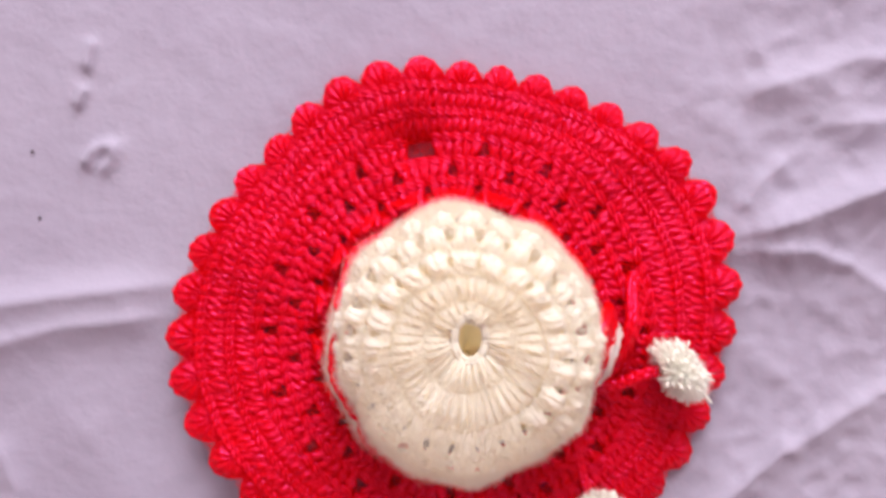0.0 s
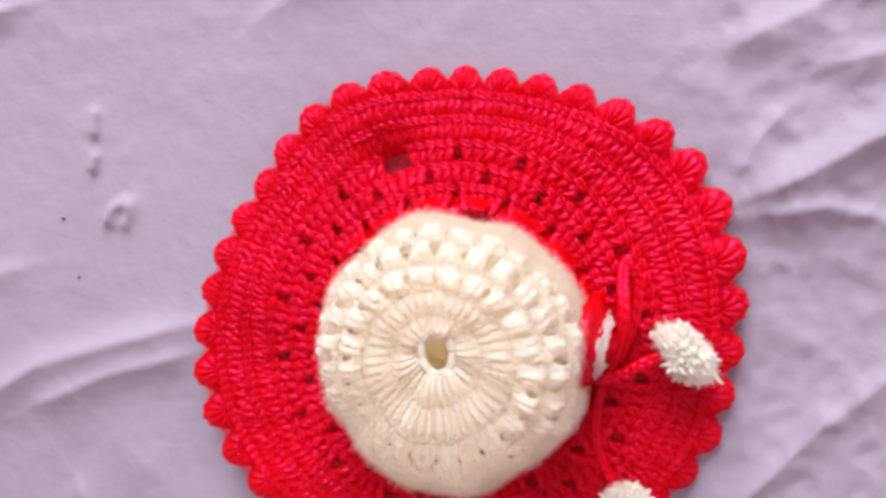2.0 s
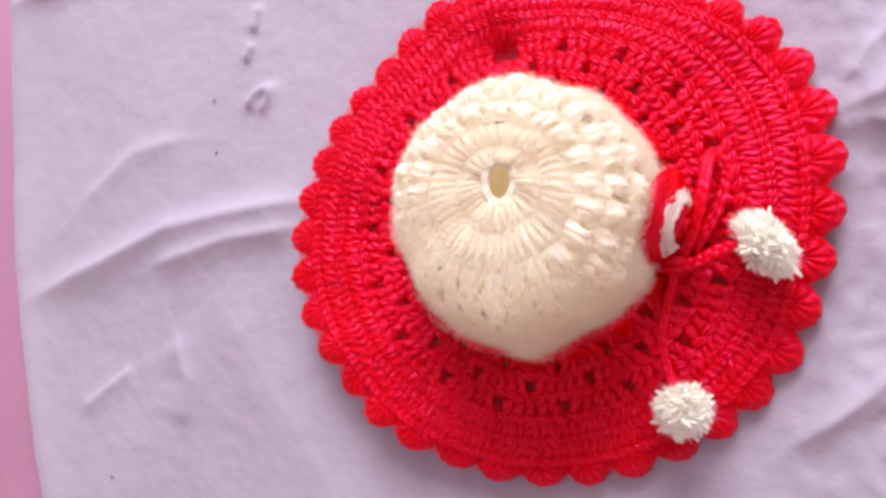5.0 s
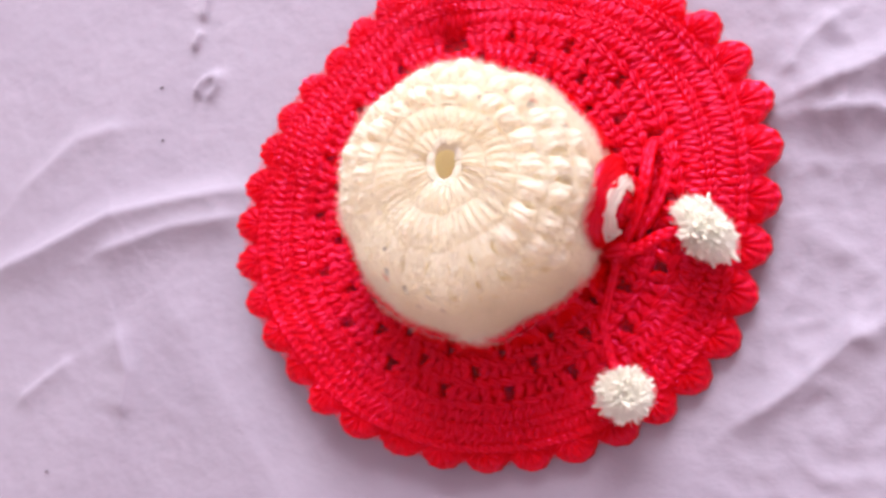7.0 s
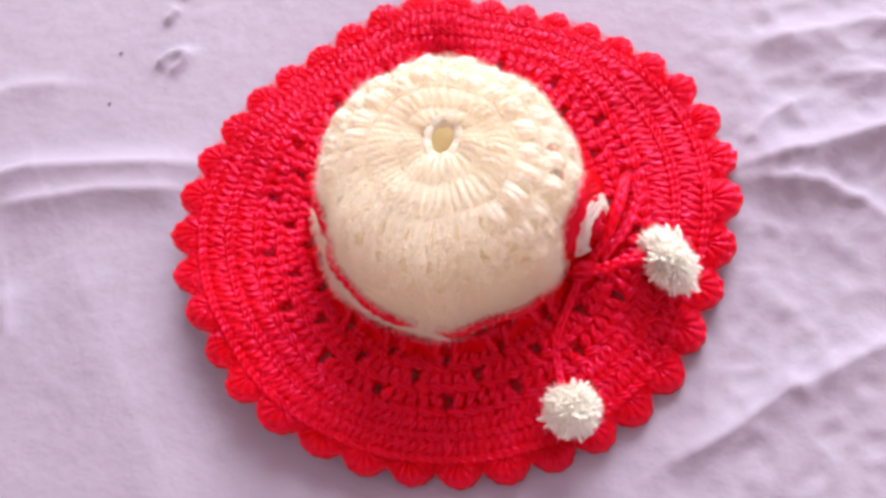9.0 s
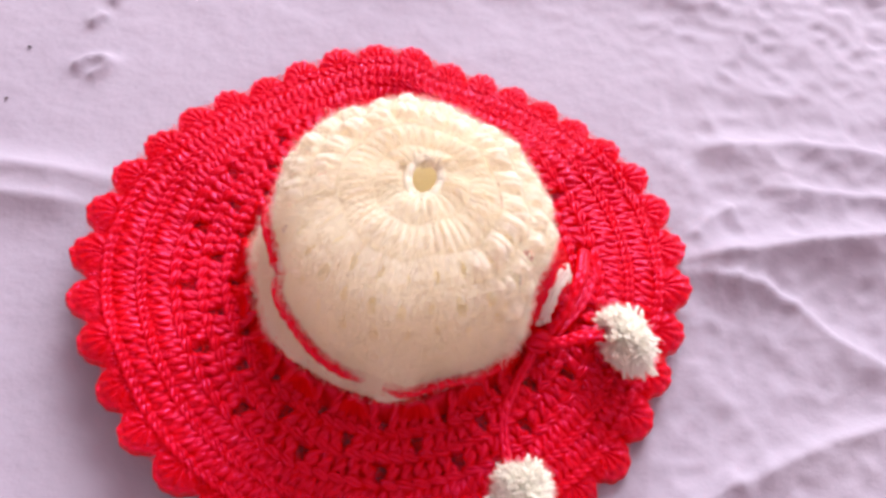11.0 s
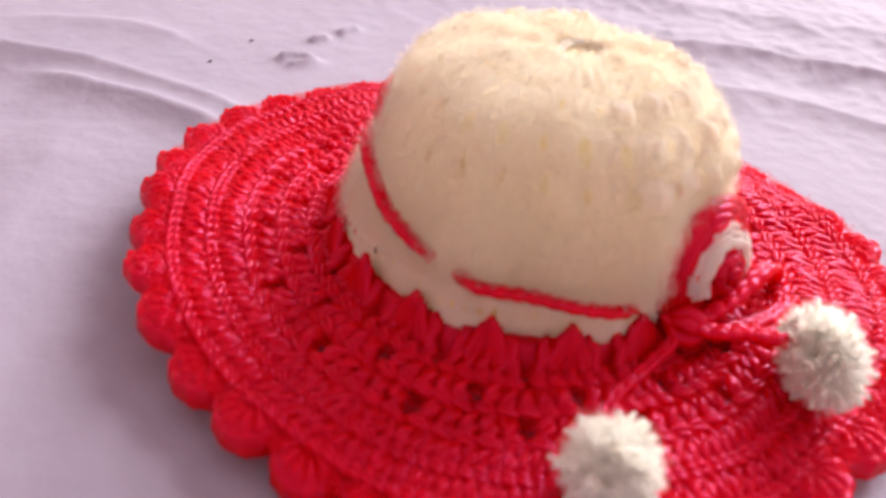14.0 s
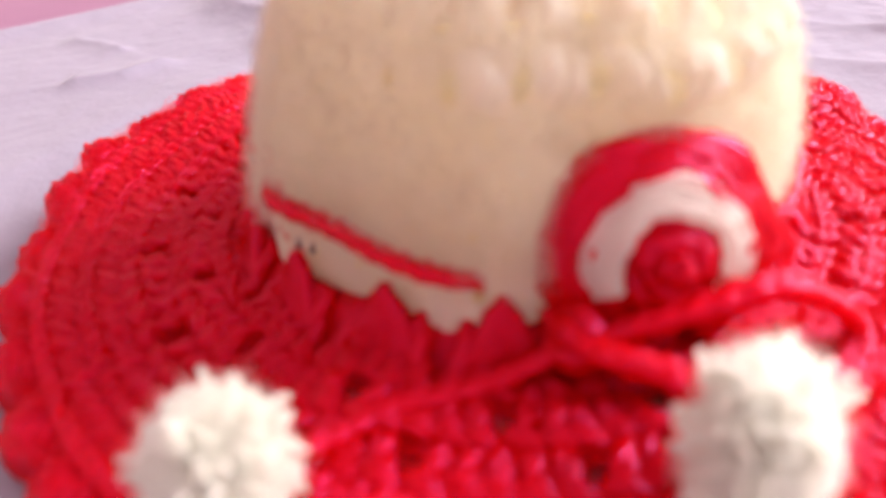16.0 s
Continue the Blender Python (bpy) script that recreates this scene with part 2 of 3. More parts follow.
def build_sheet():
    nx, ny = 560, 520
    uy = np.linspace(0, 1, ny)
    ys = np.interp(uy, [0, 0.08, 0.8, 1], [-0.6, -0.22, 0.33, 0.9])
    ux = np.linspace(0, 1, nx)
    X, Y = np.zeros((ny, nx)), np.zeros((ny, nx))
    for j, y in enumerate(ys):
        X[j] = np.interp(ux, [0, 0.86, 1], [cloth_edge_x(y), 0.22, 0.9])
        Y[j] = y
    Z = cloth_height(X, Y)
    from_edge = X - cloth_edge_x(Y)
    Z = Z + 0.0035 * np.exp(-(from_edge / 0.012) ** 2) - 0.001 * np.exp(-(from_edge / 0.003) ** 2)
    top = np.stack([X, Y, Z], -1).reshape(-1, 3)
    s = Sheet()
    s.add(top, [(j * nx + i, j * nx + i + 1, (j + 1) * nx + i + 1, (j + 1) * nx + i) for j in range(ny - 1) for i in range(nx - 1)])
    # the turned-under hem along the free edge
    rows = [top.reshape(ny, nx, 3)[:, 0] + np.array(o) for o in ((0, 0, 0), (-0.0008, 0, -0.0010), (0.0002, 0, -0.0022), (0.005, 0, -0.0260))]
    hem = np.stack(rows, 1).reshape(-1, 3)
    s.add(hem, [(4 * j + i, 4 * j + 4 + i, 4 * j + 5 + i, 4 * j + 1 + i) for j in range(ny - 1) for i in range(3)])
    ob = link_mesh("bed_sheet", s, CLOTH)
    return tagged(ob, "pale lilac cotton sheet, creased, spread under the hat", "sheet")


build_sheet()
fl = Sheet()
ys = np.concatenate([[-3.0, -1.5, -0.8], np.linspace(-0.6, 0.9, 61), [1.5, 3.0]])
# beside the sheet the padded floor cover rounds down into a seam
steps = [(-3.0, -0.004), (-0.8, -0.004), (-0.20, -0.004), (-0.08, -0.0035), (-0.045, -0.0045), (-0.022, -0.0075), (-0.011, -0.0120), (-0.005, -0.0190), (-0.001, -0.0300), (0.05, -0.0300), (3.4, -0.0300)]
fl.add([(float(cloth_edge_x(y)) + dx, y, z) for y in ys for dx, z in steps],
       [(j * 11 + i, j * 11 + i + 1, j * 11 + i + 12, j * 11 + i + 11) for j in range(len(ys) - 1) for i in range(10)])
fl.add([(x, y, -0.06) for y in (-3, 3) for x in (-3, 3)], [(0, 2, 3, 1)])
tagged(link_mesh("floor", fl, FLOOR), "smooth pink floor cover, rounded down beside the sheet", "floor", kind="structure")




def wall(name, boxes):
    """Plain plastered wall from upright boxes (x0, x1, y0, y1, z0, z1)."""
    sh = Sheet()
    for x0, x1, y0, y1, z0, z1 in boxes:
        v = [(x, y, z) for z in (z0, z1) for y in (y0, y1) for x in (x0, x1)]
        sh.add(v, [(0, 2, 3, 1), (4, 5, 7, 6), (0, 1, 5, 4), (2, 6, 7, 3), (0, 4, 6, 2), (1, 3, 7, 5)])
    return tagged(link_mesh(name, sh, WALL, smooth=False), "plain pink painted plaster", "wall", kind="structure")


WALL = floor_material()
WALL.name = "pink_plaster"
WALL.node_tree.nodes["Color Ramp"].color_ramp.elements[0].color = (0.64, 0.53, 0.53, 1)
WALL.node_tree.nodes["Color Ramp"].color_ramp.elements[1].color = (0.70, 0.585, 0.585, 1)
WALL.node_tree.nodes["Principled BSDF"].inputs["Roughness"].default_value = 0.85
x0, x1, z0, z1 = WINDOW
wall("wall_north", [(-1.6, x0, 1.5, 1.62, -0.06, 2.4), (x1, 1.6, 1.5, 1.62, -0.06, 2.4), (x0, x1, 1.5, 1.62, -0.06, z0), (x0, x1, 1.5, 1.62, z1, 2.4)])
wall("wall_south", [(-1.6, 1.6, -2.12, -2.0, -0.06, 2.4)])
wall("wall_west", [(-1.72, -1.6, -2.12, 1.62, -0.06, 2.4)])
wall("wall_east", [(1.6, 1.72, -2.12, 1.62, -0.06, 2.4)])
wall("ceiling", [(-1.72, 1.72, -2.12, 1.62, 2.4, 2.5)])


def lint(x, y, turn):
    s = Sheet()
    z = float(cloth_height(np.array([x]), np.array([y]))[0]) + 0.0004
    c, d = math.cos(turn), math.sin(turn)
    s.add(*yarn_tube([(x - 0.0008 * c, y - 0.0008 * d, z), (x, y + 0.0002, z + 0.0003), (x + 0.0008 * c, y + 0.0008 * d, z)], [0.0002, 0.00042, 0.0002], 5))
    tagged(link_mesh("lint_speck", s, LINT), "tiny dark speck of lint on the sheet", "lint", group="lint on the sheet")


for x, y, turn in ((-0.152, 0.0414, 1.2), (-0.1538, 0.0655, 0.5), (-0.205, -0.105, 0.3), (-0.098, -0.118, 0.9)):
    lint(x, y, turn)

# ---- the hat ----
hat = tagged(new("crochet_hat"), "crocheted sun hat, cream crown, red scalloped brim, lying on the sheet", "hat")
CX, CY = 0.0, 0.0022
EDGE_ANGLE = [0, 10, 20, 30, 38, 47, 60, 75, 90, 100, 110, 120, 135, 150, 165, 180, 190, 200, 215, 230, 250, 280, 300, 320, 332, 345, 360]
EDGE_R = [.0985, .1005, .1025, .103, .102, .0995, .0965, .0945, .0945, .0970, .0988, .0985, .0942, .095, .0980, .1012, .1022, .1012, .0966, .0955, .0925, .0922, .0928, .0950, .0968, .0960, .0985]
EDGE_Z = [.011, .012, .011, .010, .010, .010, .009, .007, .007, .011, .010, .006, .009, .012, .0135, .014, .0155, .016, .0175, .017, .012, .007, .006, .006, .006, .008, .011]
KNEE = 0.068


def brim_at(a, r, h):
    """Angle (radians), nominal radius (edge at 0.097) and height over the fabric, to a place on the brim."""
    deg = np.degrees(a) % 360
    er, ez = np.interp(deg, EDGE_ANGLE, EDGE_R), np.interp(deg, EDGE_ANGLE, EDGE_Z)
    out = np.clip((r - KNEE) / (0.097 - KNEE), 0, None)
    rr = np.where(r > KNEE, KNEE + (er - KNEE) * out, r)
    rr = rr + 0.0005 * np.sin(5 * a + 60 * r) * np.clip(r / 0.06 - 0.6, 0, 1)
    t = np.clip((r - 0.046) / (0.097 - 0.046), 0, 1.1)
    z = 0.0105 * (1 - t) + (ez - 0.0022) * t + 0.0009 * np.sin(7 * a + 1.0) * t * (1 - t) * 4 + 0.0006 * np.sin(13 * a + 120 * r) * t
    front = np.clip(1.2 - np.abs((deg - 262 + 180) % 360 - 180) / 75, 0, 1)
    z = z - 0.0062 * np.exp(-(((deg - 102 + 180) % 360 - 180) / 9) ** 2) * np.exp(-((r - 0.066) / 0.010) ** 2)
    z = z + (0.0048 + 0.0006 * front) * np.clip((0.0498 - r) / 0.004, 0, 1)
    return np.stack([CX + rr * np.cos(a), CY + rr * np.sin(a), z + h], -1)


# crown: outline from the top ring down to the brim (distance along it, radius, height)
_prof = np.array([(0.0, 0.0600), (0.006, 0.0602), (0.014, 0.0611), (0.022, 0.0610), (0.0288, 0.0593), (0.0338, 0.0562), (0.0370, 0.0520), (0.0390, 0.0465),
                  (0.0404, 0.0400), (0.0412, 0.0345), (0.0418, 0.0300), (0.0428, 0.0250), (0.0434, 0.0190), (0.0440, 0.0130), (0.0442, 0.0080)])
_len = np.concatenate([[0], np.cumsum(np.hypot(*np.diff(_prof, axis=0).T))])
CROWN_LEN = float(_len[-1])


def crown_at(a, s, h):
    """Angle, way along the outline from the top's middle, and height over the fabric, to a place on the crown."""
    r, z = np.interp(s, _len, _prof[:, 0]), np.interp(s, _len, _prof[:, 1])
    r1, z1 = np.interp(s + 0.002, _len, _prof[:, 0]), np.interp(s + 0.002, _len, _prof[:, 1])
    r0, z0 = np.interp(s - 0.002, _len, _prof[:, 0]), np.interp(s - 0.002, _len, _prof[:, 1])
    dr, dz = r1 - r0, z1 - z0
    q = np.hypot(dr, dz) + 1e-9
    nr, nz = -dz / q, dr / q
    up = np.clip((z - 0.012) / 0.05, 0, 1)
    shape = 1 + 0.016 * np.sin(8 * a + 0.6) * (1 - 0.4 * up) + 0.012 * np.sin(3 * a + 2.0) + 0.010 * np.sin(13 * a + 40 * z)
    shape = shape + 0.045 * np.exp(-((((a - radians(98) + math.pi) % (2 * math.pi)) - math.pi) / 0.16) ** 2) * np.clip((0.052 - z) / 0.02, 0, 1)
    shape = shape + 0.060 * np.exp(-((((a - radians(212) + math.pi) % (2 * math.pi)) - math.pi) / 0.50) ** 2) * np.clip((0.032 - z) / 0.012, 0, 1)
    shape = shape - 0.05 * np.exp(-((((a - radians(88) + math.pi) % (2 * math.pi)) - math.pi) / 0.9) ** 2) * np.clip((0.036 - z) / 0.012, 0, 1)
    low = np.clip((0.046 - z) / 0.014, 0, 1)
    for at, deep, wide in ((268, 0.022, 0.16), (308, -0.034, 0.34)):
        shape = shape + deep * np.exp(-((((a - radians(at) + math.pi) % (2 * math.pi)) - math.pi) / wide) ** 2) * low
    dent = np.exp(-((((a - radians(-8) + math.pi) % (2 * math.pi)) - math.pi) / 0.28) ** 2) * np.clip((0.054 - z) / 0.02, 0, 1)
    shape = shape - 0.10 * dent
    rr = (r + nr * h) * shape
    rr = rr - 0.0026 * np.exp(-((((a - radians(208) + math.pi) % (2 * math.pi)) - math.pi) / 0.75) ** 2) * np.clip((z - 0.027) / 0.010, 0, 1) * np.clip(r / 0.03, 0, 1)
    rr = rr - 0.0024 * np.exp(-((((a - radians(292) + math.pi) % (2 * math.pi)) - math.pi) / 0.6) ** 2) * np.clip((z - 0.034) / 0.012, 0, 1) * np.clip(r / 0.03, 0, 1)
    mid = np.clip(1 - r / 0.030, 0, 1)
    ox = 0.0032 + 0.0017 * mid
    oy = 0.0020 + 0.0067 * mid
    flat = np.exp(-((((a - radians(222) + math.pi) % (2 * math.pi)) - math.pi) / 0.42) ** 2)
    rr = rr * (1 - 0.05 * flat * np.clip((z - 0.041) / 0.006, 0, 1) * np.clip((r - 0.016) / 0.012, 0, 1))
    z = z - 0.0034 * np.sin(a) * np.clip(r / 0.04, 0, 1) * up + 0.0008 * np.sin(6 * a + 90 * s) * up
    return np.stack([ox + rr * np.cos(a), oy + rr * np.sin(a), z + nz * h], -1)


def stitch(sheet, a0, s0, width, length, fan0=1.0, fan1=1.0, thick=0.00122, lean=0.0):
    """One tall stitch of the brim: two plied strands wound loosely round each other, arching up between its rounds."""
    v = np.linspace(-0.06, 1.06, 12)
    ph, arch = rng.uniform(0, 6.28), 0.0013 * rng.uniform(0.7, 1.2)
    for i in range(2):
        wind = 2 * math.pi * 1.1 * v + ph + i * math.pi
        x = width * 0.27 * np.cos(wind) * (fan0 + (fan1 - fan0) * v) + lean * (v - 0.5) * width
        h = 0.0007 + arch * np.sin(math.pi * np.clip(v, 0, 1)) + 0.0004 * np.sin(wind)
        s = s0 + length * v
        sheet.add(*yarn_tube(brim_at(a0 + x / flat_r(s), s, h), thick * (0.85 + 0.25 * np.sin(math.pi * np.clip(v, 0.05, 0.95))), 8, 0.2, 2.6, ph))


def chain_edge(sheet, a0, s0, width, thick=0.00105, lift=0.0019):
    """The looped edge on top of a stitch, laid like the strands of a rope."""
    for sgn in (-1, 1):
        u = np.linspace(-0.72, 0.72, 7)
        s = s0 + sgn * 0.0008 * (1 - (u / 0.8) ** 2) + 0.0011 * u
        h = lift + 0.0006 * np.cos(u * 2.6) + rng.normal(0, 0.00015)
        sheet.add(*yarn_tube(brim_at(a0 + width * u / flat_r(s0), s, h), thick * (1 - 0.3 * np.abs(u)), 7, 0.18, 1.4))


flat_r = lambda s: np.maximum(np.asarray(s, float), 0.004)
crown_r = lambda s: np.maximum(np.interp(s, _len, _prof[:, 0]), 0.004)

# holes in the open rounds of the brim, by angle
HOLES_C = [258.3 + 20.97 * i for i in range(3)] + [321.2 + 19.97 * i for i in range(7)] + [101.0 + 19.66 * i for i in range(8)]
HOLES_C = sorted(h % 360 for h in HOLES_C)
HOLES_B = sorted(((a + ((b - a) % 360) / 2) % 360) for a, b in zip(HOLES_C, HOLES_C[1:] + HOLES_C[:1]))
ROUNDS = [("A", HOLES_C, 0.0455, 0.0535), ("B", HOLES_B, 0.0535, 0.0607), ("C", HOLES_C, 0.0607, 0.0687)]


def hole_gap(deg, holes):
    return min(abs((deg - h + 180) % 360 - 180) for h in holes)


def backing(place, s_values, angles, solid, thickness):
    """A thin two-sided fabric under the stitches, with its open holes left out."""
    n, k = len(angles), len(s_values)
    sh = Sheet()
    A, S = np.meshgrid(angles, s_values)
    outer, inner = place(A, S, 0 * A + 0.0), place(A, S, 0 * A - thickness)
    sh.add(outer.reshape(-1, 3), [])
    sh.add(inner.reshape(-1, 3), [])
    m = n * k
    for i in range(k - 1):
        sm = (s_values[i] + s_values[i + 1]) / 2
        for j in range(n):
            j2 = (j + 1) % n
            am = math.degrees(angles[j] + math.pi / n) % 360
            if not solid(am, sm):
                continue
            q = (i * n + j, i * n + j2, (i + 1) * n + j2, (i + 1) * n + j)
            sh.f.append(q[::-1])
            sh.f.append(tuple(m + x for x in q))
    return sh


def brim_solid(deg, r):
    if r < 0.0502:
        return True
    for _, holes, r0, r1 in ROUNDS:
        if r0 + 0.0016 < r < r1 - 0.0012:
            return hole_gap(deg, holes) * math.pi / 180 * r > (0.0048 if abs(deg - 101) < 8 and r0 > 0.06 else 0.0020)
    return True


angles_720 = np.linspace(0, 2 * math.pi, 540, endpoint=False)
brim = link_mesh("brim", backing(brim_at, np.linspace(0.0418, 0.0915, 51), angles_720, brim_solid, 0.0008), RED, hat, "bright red crocheted brim with open holes")


def fan_stitch(holes, i, r0, r1):
    """A fan of tall stitches between two holes of an open round."""
    a, b = holes[i], holes[(i + 1) % len(holes)]
    span = (b - a) % 360
    mid = radians(a + span / 2)
    sh = Sheet()
    rm = (r0 + r1) / 2
    wide = (0.0034 if abs(b - 101) < 1 else -0.0034 if abs(a - 101) < 1 else 0.0) * (r0 > 0.06)
    full = radians(span) * rm - 0.0030 - abs(wide)
    mid -= wide / 2 / rm
    count = 5
    w = full / count
    for k in range(count):
        u = (k - (count - 1) / 2)
        stitch(sh, mid + u * w / rm, r0, w, r1 - r0, 0.75, 1.0, lean=u * 0.30)
        chain_edge(sh, mid + u * w * 1.1 / rm, r1 - 0.0002, w)
    # the chain bridging the hole to the next fan
    br = radians(b)
    u = np.linspace(-1, 1, 8)
    sh.add(*yarn_tube(brim_at(br + u * 0.0038 / r1, r1 - 0.0003 + 0 * u, 0.0006 + 0.0003 * np.cos(u * 2)), 0.00085, 6, 0.2, 3))
    return sh


for nm, holes, r0, r1 in ROUNDS:
    for i in range(len(holes)):
        link_mesh("fan_stitch", fan_stitch(holes, i, r0, r1), RED, brim)


def petal_tip(deg):
    """Pointed tip of an inner fan, lying up against the crown."""
    sh = Sheet()
    a = radians(deg)
    for i in (-2, -1, 0, 1, 2):
        v = np.linspace(0, 1, 7)
        top = 1 - 0.22 * abs(i)
        x = i * 0.0021 * (1 - 0.66 * v)
        p = brim_at(a + x / 0.047, 0.0492 - 0.0036 * v, 0.0010 + 0.0 * v)
        p[:, 2] += 0.0056 * top * v ** 1.15
        p[:, :2] += (p[:, :2] - np.array([CX, CY])) * 0.02 * v[:, None]
        sh.add(*yarn_tube(p, 0.0018 * (1 - 0.42 * v), 7, 0.15, 1.5, i))
    return sh


for a, b in zip(HOLES_C, HOLES_C[1:] + HOLES_C[:1]):
    link_mesh("petal_tip", petal_tip((a + ((b - a) % 360) / 2) % 360), RED, brim)

for r0, r1, count in ((0.0687, 0.0775, 172), (0.0775, 0.0865, 186)):
    sh = Sheet()
    for i in range(count):
        a = 2 * math.pi * (i + rng.uniform(-0.08, 0.08)) / count
        rm = (r0 + r1) / 2
        w = 2 * math.pi * rm / count
        stitch(sh, a, r0, w, r1 - r0, 0.97, 1.03, lean=0.15)
        chain_edge(sh, a, r1, w)
    link_mesh("stitch_round", sh, RED, brim, "round of upright red stitches")

TIPS = [0, 10, 20, 29.5, 38, 47, 55, 63.5, 72, 80, 88, 97, 106.5, 116, 125.5, 134.5, 143.5, 153, 162, 171.5, 181, 190.5, 200, 210, 219.5, 229, 239, 250, 260.5, 271, 281, 291.5, 302, 311.5, 321, 331, 341, 350.5]


def scallop(a, half):
    """A rounded shell of stitches on the brim's edge: plump ribs fanning out from one stitch, a looped rim, the edge curled under."""
    mid, rw = radians(a), radians(half) * 0.092
    lift, tall, phase = rng.uniform(-0.0004, 0.0008), rng.uniform(0.85, 1.2), rng.uniform(0, 6.28)
    rings, spokes = 20, 64
    f, t = np.meshgrid(np.linspace(0.02, 1.0, rings), np.linspace(-math.pi / 2 * 1.08, math.pi / 2 * 1.08, spokes), indexing="ij")
    ribs = 6.5
    turn = t * ribs + 0.25 * np.sin(4 * f + phase)
    rib = np.abs(np.cos(turn)) ** 0.75
    H = 0.0030 * tall * np.sin(math.pi * (0.22 + 0.62 * f)) - 0.0014 + lift
    H = H + 0.0013 * rib * np.clip(f * 2.2, 0, 1) * np.clip((0.86 - f) / 0.1, 0, 1) + 0.0002 * np.cos(2 * turn + f * 34 + phase)
    H = H + 0.0012 * np.exp(-((f - 0.92) / 0.05) ** 2) * (0.75 + 0.35 * np.cos(13 * t + phase))
    H = H - 0.0030 * np.clip((f - 0.93) / 0.07, 0, 1) ** 2
    out = 1 + 0.035 * np.abs(np.cos(6.5 * t)) * np.clip((f - 0.8) / 0.2, 0, 1)
    x, y = np.sin(t) * rw * 1.02 * f * out, np.cos(t) * 0.0112 * f * out
    P = brim_at(mid + x / 0.092, 0.0862 + y, H)
    under = brim_at(mid + 0.93 * x[-1] / 0.092, 0.0862 + 0.93 * y[-1], H[-1] - 0.0016)
    P = np.concatenate([P, under[None]])
    sh = Sheet()
    sh.add(P.reshape(-1, 3), [(i * spokes + k, (i + 1) * spokes + k, (i + 1) * spokes + k + 1, i * spokes + k + 1) for i in range(rings) for k in range(spokes - 1)])
    return sh


for i, a in enumerate(TIPS):
    before, after = (a - TIPS[i - 1]) % 360, (TIPS[(i + 1) % len(TIPS)] - a) % 360
    link_mesh("scallop", scallop(a + (after - before) / 4, (before + after) / 4 + 0.25), RED, brim)

# ---- crown ----
S = lambda r: float(np.interp(r, _prof[:6, 0], _len[:6]))
RING = 0.0052
_top = S(0.0232)
# from, to, number of stitches, kind; the fabric is one thin layer, so that daylight passes through both of its sides
CROWN_ROUNDS = [(S(RING), S(0.0138), 27, "posts"), (S(0.0138), _top, 44, "posts"), (_top, _top + 0.0085, 22, "puffs"),
                (_top + 0.0085, _top + 0.0170, 26, "puffs"), (_top + 0.0170, _top + 0.0255, 27, "puffs"),
                (_top + 0.0255, _top + 0.0335, 88, "posts"), (_top + 0.0335, _top + 0.0415, 90, "posts"),
                (_top + 0.0415, _top + 0.0495, 92, "posts"), (_top + 0.0495, CROWN_LEN - 0.002, 92, "posts")]

def turned(a, b):
    """Smallest signed angle from b to a."""
    return (a - b + math.pi) % (2 * math.pi) - math.pi


def fluff(A):
    """How plump the stitches are: full at the back and sides, pressed flat and thin at the front."""
    return np.clip((np.abs(turned(A, radians(255))) - 0.75) / 0.7, 0.12, 1)


LUMPS = [(rng.uniform(0, 2 * math.pi), rng.uniform(_top - 0.002, _top + 0.0335), rng.uniform(0.0014, 0.0030), rng.uniform(0.5, 1.0)) for _ in range(900)]


def lumps_at(A, way):
    """Height of the small overlapping lumps of wool."""
    H = np.zeros(A.shape)
    near = (way.min() - 0.003, way.max() + 0.003)
    for a, s, size, tall in LUMPS:
        if near[0] < s < near[1]:
            cols = np.nonzero(np.abs(turned(A[0], a)) < 0.09)[0]
            d = np.hypot(turned(A[:, cols], a) * float(crown_r(s)), way[:, cols] - s) / size
            H[:, cols] = np.maximum(H[:, cols], size * 0.80 * tall * np.sqrt(np.clip(1 - d * d, 0, None)))
    return H


